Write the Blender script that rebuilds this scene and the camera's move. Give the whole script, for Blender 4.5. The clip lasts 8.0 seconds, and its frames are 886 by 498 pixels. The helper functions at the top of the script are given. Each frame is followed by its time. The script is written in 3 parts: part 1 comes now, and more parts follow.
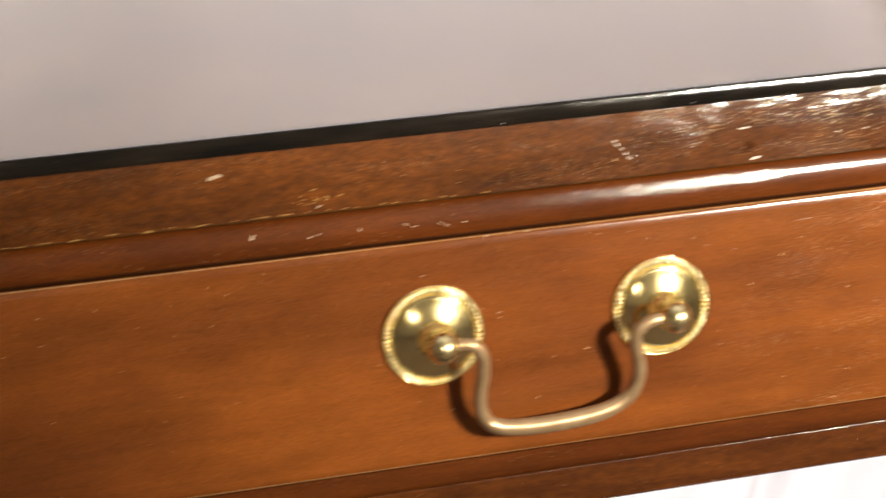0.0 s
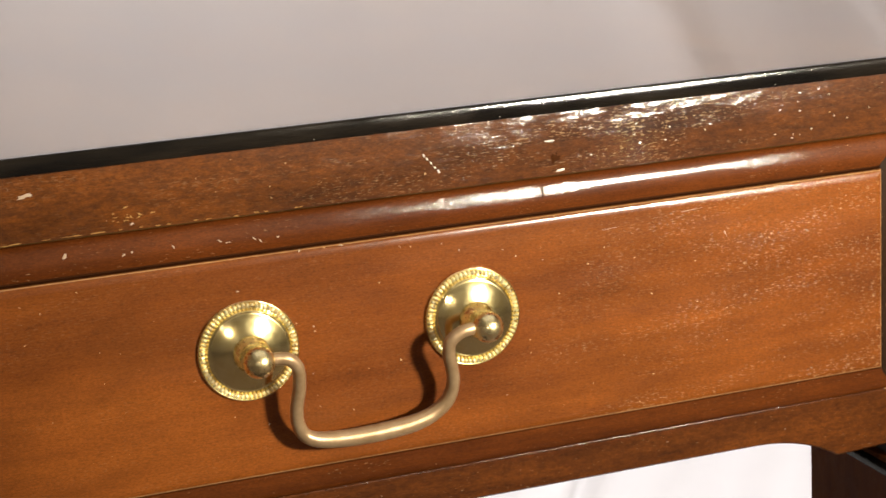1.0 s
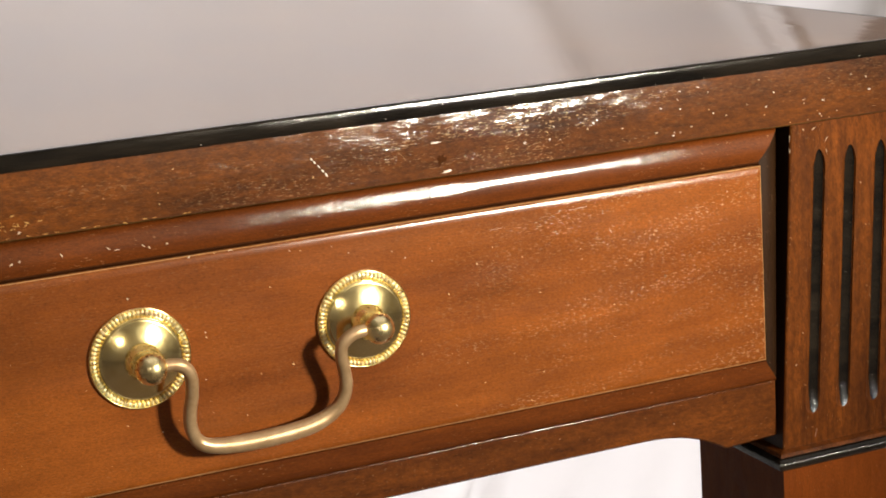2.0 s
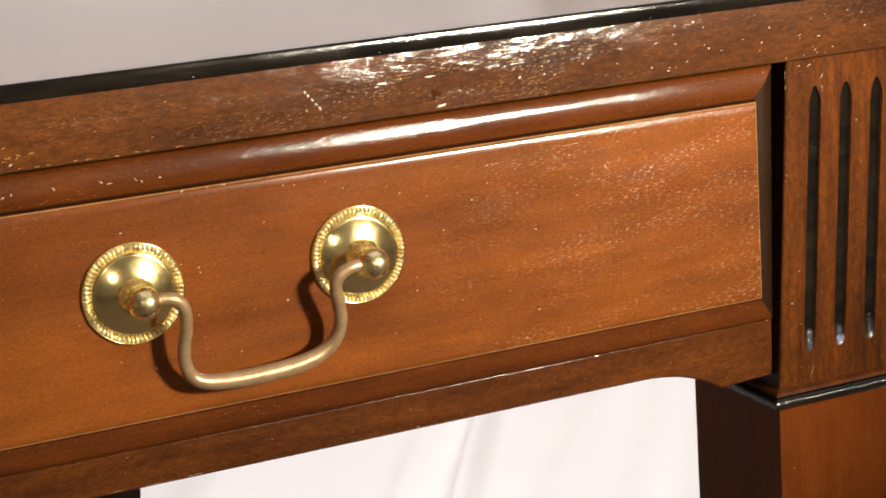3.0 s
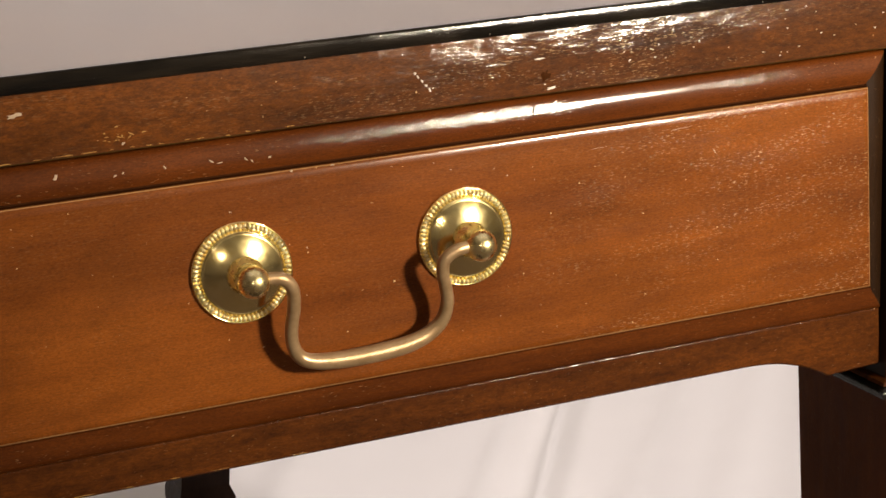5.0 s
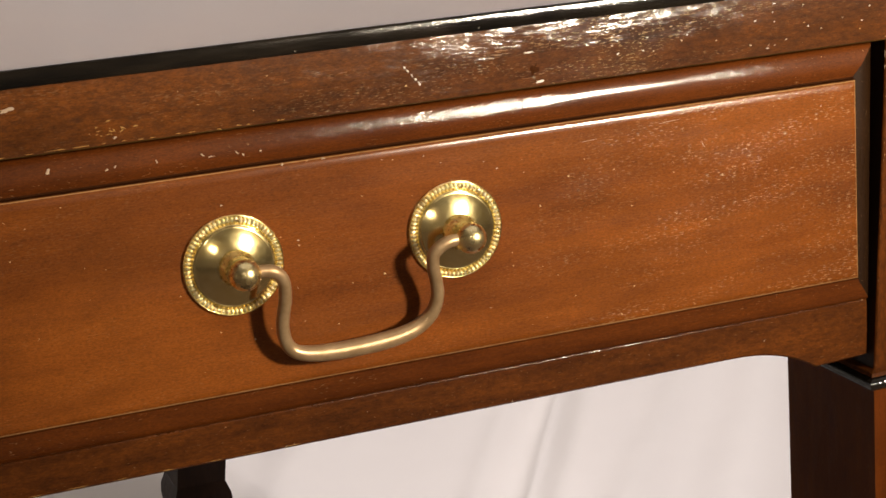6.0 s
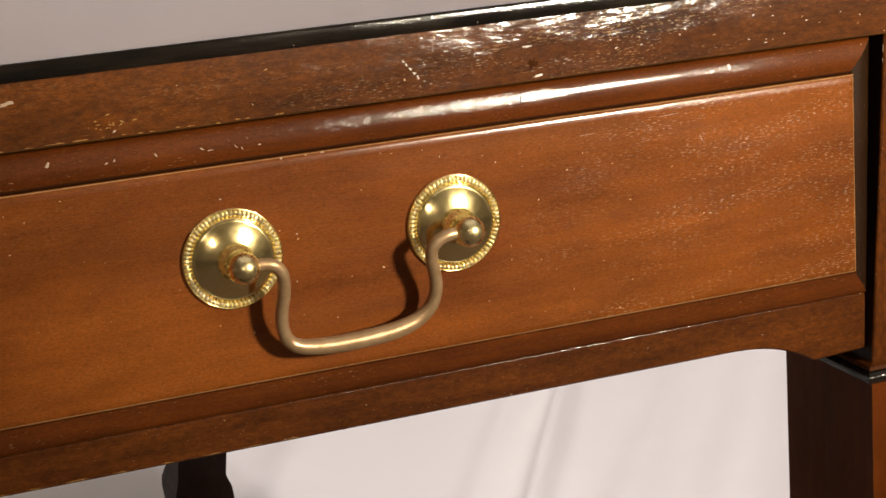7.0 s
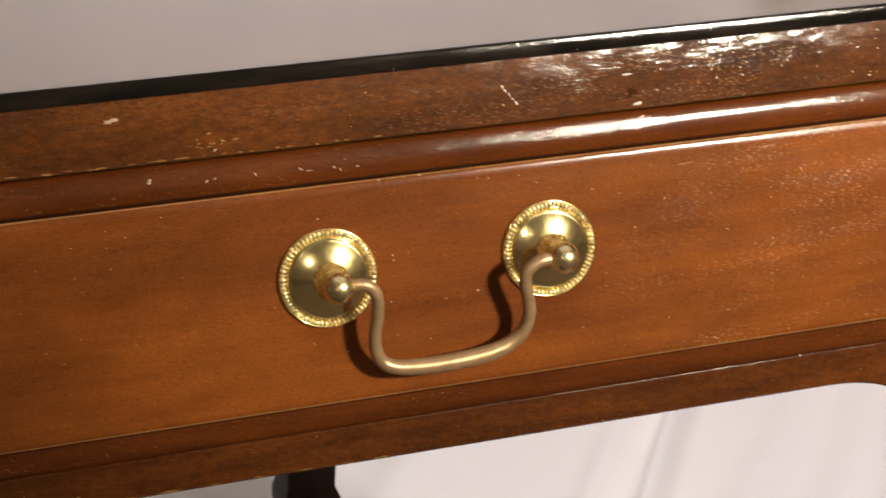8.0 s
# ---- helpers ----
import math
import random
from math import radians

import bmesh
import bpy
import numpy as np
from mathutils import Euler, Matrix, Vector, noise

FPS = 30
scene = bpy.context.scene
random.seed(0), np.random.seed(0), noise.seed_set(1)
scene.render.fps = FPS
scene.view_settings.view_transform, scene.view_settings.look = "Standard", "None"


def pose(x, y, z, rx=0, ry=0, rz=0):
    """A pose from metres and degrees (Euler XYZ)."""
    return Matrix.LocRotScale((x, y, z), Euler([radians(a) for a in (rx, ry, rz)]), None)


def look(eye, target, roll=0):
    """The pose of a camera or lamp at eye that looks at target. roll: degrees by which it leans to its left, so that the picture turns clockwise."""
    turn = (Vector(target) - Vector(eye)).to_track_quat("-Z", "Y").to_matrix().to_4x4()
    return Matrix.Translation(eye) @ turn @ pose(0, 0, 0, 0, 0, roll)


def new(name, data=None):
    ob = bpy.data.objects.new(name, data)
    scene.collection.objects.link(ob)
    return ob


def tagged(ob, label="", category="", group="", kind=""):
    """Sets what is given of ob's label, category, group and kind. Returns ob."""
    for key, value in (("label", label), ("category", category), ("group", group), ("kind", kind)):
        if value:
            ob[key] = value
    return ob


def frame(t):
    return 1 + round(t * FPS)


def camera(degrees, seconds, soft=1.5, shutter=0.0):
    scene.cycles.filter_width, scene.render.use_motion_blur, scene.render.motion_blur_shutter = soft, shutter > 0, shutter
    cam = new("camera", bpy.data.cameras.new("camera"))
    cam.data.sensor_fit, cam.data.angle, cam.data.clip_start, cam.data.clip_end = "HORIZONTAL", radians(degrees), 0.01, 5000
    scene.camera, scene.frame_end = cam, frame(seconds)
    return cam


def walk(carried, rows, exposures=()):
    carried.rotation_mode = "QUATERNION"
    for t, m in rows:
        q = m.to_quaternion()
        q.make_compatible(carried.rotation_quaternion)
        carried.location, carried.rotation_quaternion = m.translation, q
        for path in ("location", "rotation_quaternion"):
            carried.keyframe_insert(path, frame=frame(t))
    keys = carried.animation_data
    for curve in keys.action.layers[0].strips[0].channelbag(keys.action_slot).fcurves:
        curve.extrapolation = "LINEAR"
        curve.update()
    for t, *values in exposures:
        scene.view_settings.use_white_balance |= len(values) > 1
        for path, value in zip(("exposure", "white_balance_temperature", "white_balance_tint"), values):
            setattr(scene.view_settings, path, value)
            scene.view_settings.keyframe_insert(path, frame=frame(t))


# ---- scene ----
cam = camera(27.5, 8.0, soft=1.6, shutter=0.6)

Z = 0.69          # height of the middle of the drawer above the floor

# seconds, eye x y and height over the drawer's middle, yaw, pitch, roll
PATH = [
    (0, -0.1296, -0.6292, 0.1990, -12.21, -14.51, -3.85),
    (0.1, -0.1302, -0.6309, 0.1984, -13.36, -14.21, -3.78),
    (0.2, -0.1308, -0.6325, 0.1978, -14.44, -13.92, -3.71),
    (0.3, -0.1314, -0.6342, 0.1972, -15.17, -13.71, -3.65),
    (0.4, -0.1320, -0.6359, 0.1967, -15.55, -13.61, -3.58),
    (0.5, -0.1325, -0.6375, 0.1960, -15.86, -13.55, -3.51),
    (0.7, -0.1327, -0.6383, 0.1955, -16.69, -13.63, -3.44),
    (0.9, -0.1328, -0.6388, 0.1949, -18.00, -13.78, -3.44),
    (1, -0.1331, -0.6393, 0.1946, -18.39, -13.87, -3.47),
    (1.2, -0.1333, -0.6404, 0.1933, -18.42, -13.83, -3.62),
    (1.5, -0.1341, -0.6431, 0.1915, -20.20, -13.29, -3.84),
    (1.7, -0.1354, -0.6450, 0.1896, -21.43, -13.13, -3.89),
    (2.8, -0.1443, -0.6426, 0.1703, -22.79, -13.41, -4.10),
    (3, -0.1415, -0.6425, 0.1680, -22.57, -13.87, -4.24),
    (3.5, -0.1415, -0.6419, 0.1671, -21.86, -13.94, -4.35),
    (4, -0.1439, -0.6418, 0.1682, -21.59, -13.93, -4.25),
    (4.5, -0.1459, -0.6409, 0.1690, -21.00, -14.03, -4.22),
    (5, -0.1492, -0.6370, 0.1701, -19.82, -14.39, -4.08),
    (6.5, -0.1487, -0.6453, 0.1691, -19.97, -14.52, -4.29),
    (7, -0.1486, -0.6452, 0.1691, -19.87, -14.62, -4.26),
    (7.5, -0.1460, -0.6449, 0.1678, -18.47, -14.25, -4.03),
    (7.6, -0.1446, -0.6464, 0.1688, -18.09, -14.20, -3.96),
    (7.7, -0.1432, -0.6479, 0.1699, -17.48, -14.16, -3.88),
    (7.8, -0.1418, -0.6494, 0.1710, -16.78, -14.09, -3.81),
    (7.9, -0.1404, -0.6509, 0.1721, -16.33, -13.99, -3.73),
    (8, -0.1390, -0.6524, 0.1732, -15.88, -13.91, -3.66),
]
walk(cam, [(t, pose(x, y, Z + z, 90 + pitch, 0, yaw) @ pose(0, 0, 0, 0, 0, roll)) for t, x, y, z, yaw, pitch, roll in PATH],
     exposures=((0.0, 0.74, 6250, 11), (0.5, 0.66, 6250, 10), (1.7, 0.60, 6250, 10), (2.8, 0.60, 6350, 11), (3.05, 0.54, 6450, 11), (3.3, 0.24, 6700, 13), (3.6, 0.18, 6850, 14), (5.0, 0.18, 6850, 14), (6.5, 0.15, 6720, 14), (7.2, 0.15, 6700, 14), (8.0, 0.21, 6650, 14)))

# ------------------------------------------------------------------ light
def spot_lamp(name, eye, target, radius, cone, watts, colour):
    data = bpy.data.lights.new(name, "SPOT")
    data.shadow_soft_size, data.spot_size, data.spot_blend, data.energy, data.color = radius, math.radians(cone), 1.0, watts, colour
    ob = new(name, data)
    ob.matrix_world = look(eye, target)
    return ob


def panel_lamp(name, eye, target, w, h, watts, colour):
    data = bpy.data.lights.new(name, "AREA")
    data.shape, data.size, data.size_y, data.energy, data.color = "RECTANGLE", w, h, watts, colour
    ob = new(name, data)
    ob.matrix_world = look(eye, target)
    return ob


def round_lamp(name, at, radius, watts, colour):
    data = bpy.data.lights.new(name, "POINT")
    data.shadow_soft_size, data.energy, data.color = radius, watts, colour
    ob = new(name, data)
    ob.location = at
    return ob


world = bpy.data.worlds.new("world")
scene.world = world
world.use_nodes = True
world.node_tree.nodes["Background"].inputs[0].default_value = (0.9, 0.85, 0.8, 1)
world.node_tree.nodes["Background"].inputs[1].default_value = 0.02

KEY_AT = (0.635, -1.065, Z + 0.314)
FILL_AT = (-0.55, -2.00, Z + 0.52)
CEILING_AT = (0.62, 0.62, 2.45)
PANEL_AT = (0.5, 0.1, 2.57)
spot_lamp("key_light", KEY_AT, (0.165, 0, Z + 0.10), 0.070, 35, 107, (1.0, 0.885, 0.69))
round_lamp("fill_light", FILL_AT, 0.062, 11.5, (1.0, 0.90, 0.76))
# unseen wide panel, added to lift the ambient light softly
panel_lamp("ambient_panel", PANEL_AT, (0.5, 0.11, 0), 2.6, 2.6, 8, (1.0, 0.935, 0.94))
panel_lamp("ceiling_light", CEILING_AT, (0.62, 0.63, 0), 0.25, 0.25, 39, (1.0, 0.945, 0.96))


# ------------------------------------------------------------------ materials
def graph(name):
    m = bpy.data.materials.new(name)
    m.use_nodes = True
    t = m.node_tree
    return m, t, t.nodes["Principled BSDF"]


def node(t, kind, links=(), **values):
    n = t.nodes.new(kind)
    for key, v in values.items():
        if key in n.bl_rna.properties:
            setattr(n, key, v)
        else:
            n.inputs[key.replace("_", " ")].default_value = v
    for socket, source in links:
        t.links.new(source, n.inputs[socket])
    return n


def ramp(t, source, stops):
    n = t.nodes.new("ShaderNodeValToRGB")
    e = n.color_ramp.elements
    while len(e) < len(stops):
        e.new(0.5)
    for el, (p, c) in zip(e, stops):
        el.position, el.color = p, (*c, 1) if len(c) == 3 else (c[0], c[0], c[0], 1)
    t.links.new(source, n.inputs[0])
    return n.outputs[0]


def mix(t, factor, a, b, mode="MIX"):
    n = t.nodes.new("ShaderNodeMix")
    n.data_type, n.blend_type = "RGBA", mode
    for i, v in ((0, factor), (6, a), (7, b)):
        if isinstance(v, (int, float)):
            n.inputs[i].default_value = v
        elif isinstance(v, tuple):
            n.inputs[i].default_value = (*v, 1)
        else:
            t.links.new(v, n.inputs[i])
    return n.outputs[2]


def math_node(t, op, a, b=0.0):
    n = t.nodes.new("ShaderNodeMath")
    n.operation = op
    for i, v in ((0, a), (1, b)):
        if isinstance(v, (int, float)):
            n.inputs[i].default_value = v
        else:
            t.links.new(v, n.inputs[i])
    return n.outputs[0]


def noise_tex(t, vec, scale, detail=4.0, rough=0.55, stretch=(1, 1, 1), shift=0.0):
    mp = node(t, "ShaderNodeMapping", [("Vector", vec)])
    mp.inputs["Scale"].default_value = stretch
    mp.inputs["Location"].default_value = (shift, shift * 0.7, shift * 1.3)
    n = node(t, "ShaderNodeTexNoise", [("Vector", mp.outputs[0])])
    n.inputs["Scale"].default_value, n.inputs["Detail"].default_value = scale, detail
    n.inputs["Roughness"].default_value = rough
    return n.outputs["Fac"]


def specks(t, vec, scale, size, share, stretch=(1, 1, 1)):
    """Little flecks scattered over an upright face: 1 on a fleck, 0 beside it."""
    mp = node(t, "ShaderNodeMapping", [("Vector", vec)])
    mp.inputs["Scale"].default_value = stretch
    wob = node(t, "ShaderNodeTexNoise", [("Vector", mp.outputs[0])])
    wob.inputs["Scale"].default_value = scale * 4
    add = node(t, "ShaderNodeVectorMath", [(0, wob.outputs["Color"])], operation="SCALE")
    add.inputs["Scale"].default_value = 0.25 / scale
    pos = node(t, "ShaderNodeVectorMath", [(0, mp.outputs[0]), (1, add.outputs[0])], operation="ADD")
    axes = node(t, "ShaderNodeSeparateXYZ", [("Vector", pos.outputs[0])])
    face = node(t, "ShaderNodeCombineXYZ", [("X", axes.outputs[0]), ("Y", axes.outputs[2])])
    v = node(t, "ShaderNodeTexVoronoi", [("Vector", face.outputs[0])], voronoi_dimensions="2D")
    v.inputs["Scale"].default_value = scale
    sep = node(t, "ShaderNodeSeparateColor", [("Color", v.outputs["Color"])])
    reach = math_node(t, "MULTIPLY", sep.outputs[1], size)
    near = math_node(t, "LESS_THAN", v.outputs["Distance"], reach)
    return math_node(t, "MULTIPLY", near, math_node(t, "LESS_THAN", sep.outputs[0], share))


def wood(name, dark, light, axis="x", gloss=0.10, glint=(0.04, 0.05), fleck=0.45, grain=0.3, streaky=0.5, patch=0.5, coat=0.8, worn=None, stretch=0.16, dabs=430, sag=0.05, tilt=0.0, bare=0.0, stains=0.42, dab_run=0.30):
    """Old french-polished timber: grain, pores and painted glints under a lacquer that is crazed and dusty in patches.
    """
    m, t, p = graph(name)
    vec = node(t, "ShaderNodeTexCoord").outputs["Object"]
    def along(a, b):
        return {"x": (a, b, b), "y": (b, a, b), "z": (b, b, a)}[axis]
    broad = noise_tex(t, vec, 10, 3, 0.55, along(0.7, 1.6), 3.1)
    streak = noise_tex(t, vec, 150, 5, 0.65, along(0.11, 1.2), 1.7)
    pores = noise_tex(t, vec, 1500, 3, 0.7, along(0.20, 1.0), 0.4)
    body = math_node(t, "ADD", math_node(t, "MULTIPLY", broad, 1 - streaky), math_node(t, "MULTIPLY", streak, streaky))
    colour = ramp(t, body, [(0.33, dark), (0.67, light)])
    pit = ramp(t, pores, [(0.34, (0.45,)), (0.52, (1.0,))])
    colour = mix(t, 0.38, colour, pit, "MULTIPLY")
    cloud = ramp(t, noise_tex(t, vec, 70, 5, 0.7, along(0.5, 1.0), 30.0), [(0.35, (0.72,)), (0.6, (1.0,))])
    colour = mix(t, 0.65, colour, cloud, "MULTIPLY")
    stain = ramp(t, noise_tex(t, vec, 30, 5, 0.65, along(0.35, 1.2), 9.0), [(0.36, (0.55,)), (0.56, (1.0,))])
    colour = mix(t, stains, colour, stain, "MULTIPLY")
    if stains > 0.5:                                 # old dirt rubbed into the open grain
        dirt = ramp(t, noise_tex(t, vec, 420, 5, 0.75, along(0.45, 1.0), 52.0), [(0.40, (0.38,)), (0.58, (1.0,))])
        colour = mix(t, stains, colour, dirt, "MULTIPLY")
    tooth = ramp(t, noise_tex(t, vec, 2000, 3, 0.7, along(0.4, 1.0), 41.0), [(0.38, (0.62,)), (0.6, (1.08,))])
    colour = mix(t, 0.6, colour, tooth, "MULTIPLY")
    here, least = 1.0, worn[2] if worn else 1.0
    if worn:                                         # a stretch along x where the lacquer has perished; weights the painted glints too
        x = node(t, "ShaderNodeSeparateXYZ", [("Vector", vec)]).outputs[0]
        far = math_node(t, "ABSOLUTE", math_node(t, "DIVIDE", math_node(t, "SUBTRACT", x, worn[0]), worn[1]))
        uneven = noise_tex(t, vec, 30, 3, 0.6, along(0.4, 1.0), 21.0)
        here = ramp(t, math_node(t, "ADD", far, math_node(t, "MULTIPLY", math_node(t, "SUBTRACT", uneven, 0.5), 1.6)), [(0.25, (worn[3] if len(worn) > 3 else 1.0,)), (1.0, (least,))])
    dust = specks(t, vec, 150, 0.050, fleck * 0.10, along(1.0, 1.2))
    # lamp glints on the pores, put into the colour as pale dots
    glint_dots = ramp(t, noise_tex(t, vec, 2000, 2, 0.6, along(0.20, 1.0), 14.0), [(0.70 - 0.08 * fleck, (0.0,)), (0.76 - 0.08 * fleck, (1.0,))])
    swept = node(t, "ShaderNodeMapping", [("Vector", vec)])          # wear and painted glints follow the strokes of the polishing cloth
    swept.inputs["Rotation"].default_value = (0, math.radians(tilt), 0)
    strokes = swept.outputs[0]
    where = ramp(t, noise_tex(t, strokes, 90, 4, 0.65, along(0.16, 1.0), 25.0), [(0.43, (0.06,)), (0.60, (1.0,))])
    fine = math_node(t, "MULTIPLY", math_node(t, "MULTIPLY", glint_dots, where), math_node(t, "MULTIPLY", here, 1.0 if fleck else 0.0))
    flecked = math_node(t, "MAXIMUM", dust, math_node(t, "MULTIPLY", fine, 0.54))
    colour = mix(t, math_node(t, "MULTIPLY", flecked, 0.7), colour, (0.58, 0.37, 0.18))
    t.links.new(colour, p.inputs["Base Color"])
    p.inputs["Roughness"].default_value = 0.5
    p.inputs["Specular IOR Level"].default_value = 0.06
    p.inputs["Coat Weight"].default_value = coat
    if bare:                                         # ragged islands where the lacquer has flaked off
        flaked = ramp(t, noise_tex(t, vec, 230, 8, 0.78, along(0.55, 1.0), 17.0), [(bare - 0.02, (0.06 * coat,)), (bare + 0.03, (coat,))])
        t.links.new(flaked, p.inputs["Coat Weight"])
    p.inputs["Coat IOR"].default_value = 1.5
    rub = noise_tex(t, vec, 60, 4, 0.6, along(0.3, 1.5), 5.5)
    polish = ramp(t, rub, [(0.35, (gloss * 0.8,)), (0.7, (gloss * 1.7,))])
    t.links.new(polish, p.inputs["Coat Roughness"])
    under = node(t, "ShaderNodeBump", [("Height", pores)])
    under.inputs["Strength"].default_value, under.inputs["Distance"].default_value = grain, 0.0004
    t.links.new(under.outputs[0], p.inputs["Normal"])
    crazed = ramp(t, noise_tex(t, strokes, 30, 5, 0.65, along(0.25, 1.3), 12.0), [(0.60 - 0.40 * patch, (0.12,)), (0.80 - 0.22 * patch, (1.0,))])
    dabbed = crazed
    if worn:
        dabbed = math_node(t, "MULTIPLY", crazed, here)
        crazed = dabbed
    # relief of the lacquer in millimetres: fine dashes along the grain, dabs, slow waves, dust nibs
    dash = noise_tex(t, vec, 2700, 2, 0.6, along(stretch, 1.0), 2.2)
    dab = noise_tex(t, vec, dabs, 3, 0.6, along(dab_run, 1.0), 6.6)
    wave = noise_tex(t, vec, 120, 2, 0.5, along(0.35, 1.0), 8.1)
    height = math_node(t, "ADD", math_node(t, "MULTIPLY", crazed, math_node(t, "MULTIPLY", dash, glint[0])), math_node(t, "MULTIPLY", dabbed, math_node(t, "MULTIPLY", dab, glint[1])))
    height = math_node(t, "ADD", height, math_node(t, "MULTIPLY", wave, sag))
    height = math_node(t, "ADD", height, math_node(t, "MULTIPLY", flecked, 0.05))
    over = node(t, "ShaderNodeBump", [("Height", height)])
    over.inputs["Strength"].default_value, over.inputs["Distance"].default_value = 1.0, 0.001
    t.links.new(over.outputs[0], p.inputs["Coat Normal"])
    return m


def ebony(name, relief=(0.07, 0.09), stretch=(0.5, 1, 0.9)):
    m, t, p = graph(name)
    vec = node(t, "ShaderNodeTexCoord").outputs["Object"]
    n = noise_tex(t, vec, 120, 4, 0.6, (0.2, 1, 1))
    colour = ramp(t, n, [(0.35, (0.004, 0.0035, 0.003)), (0.75, (0.016, 0.012, 0.008))])
    dust = specks(t, vec, 220, 0.055, 0.10)
    t.links.new(mix(t, math_node(t, "MULTIPLY", dust, 0.5), colour, (0.45, 0.40, 0.33)), p.inputs["Base Color"])
    t.links.new(ramp(t, n, [(0.3, (0.07,)), (0.7, (0.16,))]), p.inputs["Roughness"])
    dash = math_node(t, "MULTIPLY", noise_tex(t, vec, 1600, 2, 0.6, stretch), relief[0])
    dab = math_node(t, "MULTIPLY", noise_tex(t, vec, 450, 3, 0.6, stretch, 4.0), relief[1])
    b = node(t, "ShaderNodeBump", [("Height", math_node(t, "ADD", dash, dab))])
    b.inputs["Strength"].default_value, b.inputs["Distance"].default_value = 1.0, 0.001
    t.links.new(b.outputs[0], p.inputs["Normal"])
    return m


def brass(name, colour, dull, rough, relief, metal=1.0):
    m, t, p = graph(name)
    vec = node(t, "ShaderNodeTexCoord").outputs["Object"]
    n = noise_tex(t, vec, 160, 4, 0.6)
    t.links.new(ramp(t, n, [(0.35, dull), (0.65, colour)]), p.inputs["Base Color"])
    p.inputs["Metallic"].default_value = metal
    t.links.new(ramp(t, noise_tex(t, vec, 300, 3, 0.6), [(0.35, (rough * 0.9,)), (0.7, (rough * 1.2,))]), p.inputs["Roughness"])
    b = node(t, "ShaderNodeBump", [("Height", noise_tex(t, vec, 240, 3, 0.6))])
    b.inputs["Strength"].default_value, b.inputs["Distance"].default_value = relief, 0.0004
    t.links.new(b.outputs[0], p.inputs["Normal"])
    return m


def cloth(name, colour, scale=900):
    m, t, p = graph(name)
    vec = node(t, "ShaderNodeTexCoord").outputs["Object"]
    n = noise_tex(t, vec, 3, 3)
    t.links.new(ramp(t, n, [(0.3, tuple(c * 0.94 for c in colour)), (0.7, colour)]), p.inputs["Base Color"])
    p.inputs["Roughness"].default_value = 0.85
    p.inputs["Sheen Weight"].default_value = 0.15
    b = node(t, "ShaderNodeBump", [("Height", noise_tex(t, vec, scale, 2))])
    b.inputs["Strength"].default_value, b.inputs["Distance"].default_value = 0.2, 0.001
    t.links.new(b.outputs[0], p.inputs["Normal"])
    return m


def plaster(name, colour):
    m, t, p = graph(name)
    vec = node(t, "ShaderNodeTexCoord").outputs["Object"]
    n = noise_tex(t, vec, 2.5, 4)
    t.links.new(ramp(t, n, [(0.3, tuple(c * 0.9 for c in colour)), (0.7, colour)]), p.inputs["Base Color"])
    p.inputs["Roughness"].default_value = 0.9
    b = node(t, "ShaderNodeBump", [("Height", noise_tex(t, vec, 220, 3))])
    b.inputs["Strength"].default_value, b.inputs["Distance"].default_value = 0.2, 0.002
    t.links.new(b.outputs[0], p.inputs["Normal"])
    return m


M_FRONT = wood("mahogany_drawer", (0.109, 0.0264, 0.0038), (0.234, 0.0650, 0.0080), "x", 0.15, (0.085, 0.04), 1.5, 0.3, 0.34, 0.90, 0.7, (0.235, 0.110, 0.16), 0.28, 430, 0.05, 9)
M_LIP = wood("mahogany_lip", (0.055, 0.0125, 0.0019), (0.142, 0.0360, 0.0048), "x", 0.075, (0.040, 0.21), 0.5, 0.3, 0.45, 0.72, 0.65, (0.164, 0.046, 1.0, 0.03), 0.45, 620, 0.02, dab_run=0.60)
M_BAND = wood("mahogany_edge", (0.028, 0.0075, 0.0012), (0.152, 0.0435, 0.0054), "x", 0.09, (0.075, 0.55), 1.5, 0.3, 0.36, 0.60, 0.85, (0.150, 0.110, 0.25), 0.5, 300, 0.60, 0.0, 0.49, 0.58)
M_RAIL = wood("mahogany_rail", (0.052, 0.0135, 0.0022), (0.145, 0.0405, 0.0058), "x", 0.13, (0.06, 0.24), 0.45, 0.3, 0.50, 0.60, 0.32, stains=0.55)
M_LEG = wood("mahogany_leg", (0.050, 0.0128, 0.0018), (0.188, 0.0510, 0.0060), "z", 0.12, (0.06, 0.14), 0.55, 0.3, 0.62, 0.6, 0.45, stains=0.60)
M_SHAFT = wood("mahogany_shaft", (0.130, 0.0300, 0.0042), (0.200, 0.0490, 0.0064), "z", 0.20, (0.02, 0.10), 0.4, 0.3, 0.65, 0.5, 0.05)
M_END = wood("mahogany_lip_end", (0.013, 0.0052, 0.0015), (0.028, 0.0112, 0.0032), "z", 0.30, (0.02, 0.05), 0.2, 0.3, 0.4, 0.5, 0.12)
M_TOP = wood("mahogany_top", (0.088, 0.045, 0.018), (0.145, 0.078, 0.032), "y", 0.045, (0.0, 0.0), 0.0, 0.05, 0.3, 0.0, 0.88)
M_EBONY = ebony("ebonised_wood")
M_BLACKED = ebony("blacked_leg_wood", (0.16, 0.30), (0.8, 0.8, 0.6))
# lining wood; its dark tone also serves as shade painted on the legs
M_LINING_SHADE = wood("lining_and_leg_shade", (0.02, 0.008, 0.004), (0.04, 0.017, 0.007), "z", 0.4, (0.02, 0.02), 0.0, 0.2, 0.5, 0.3, 0.2)
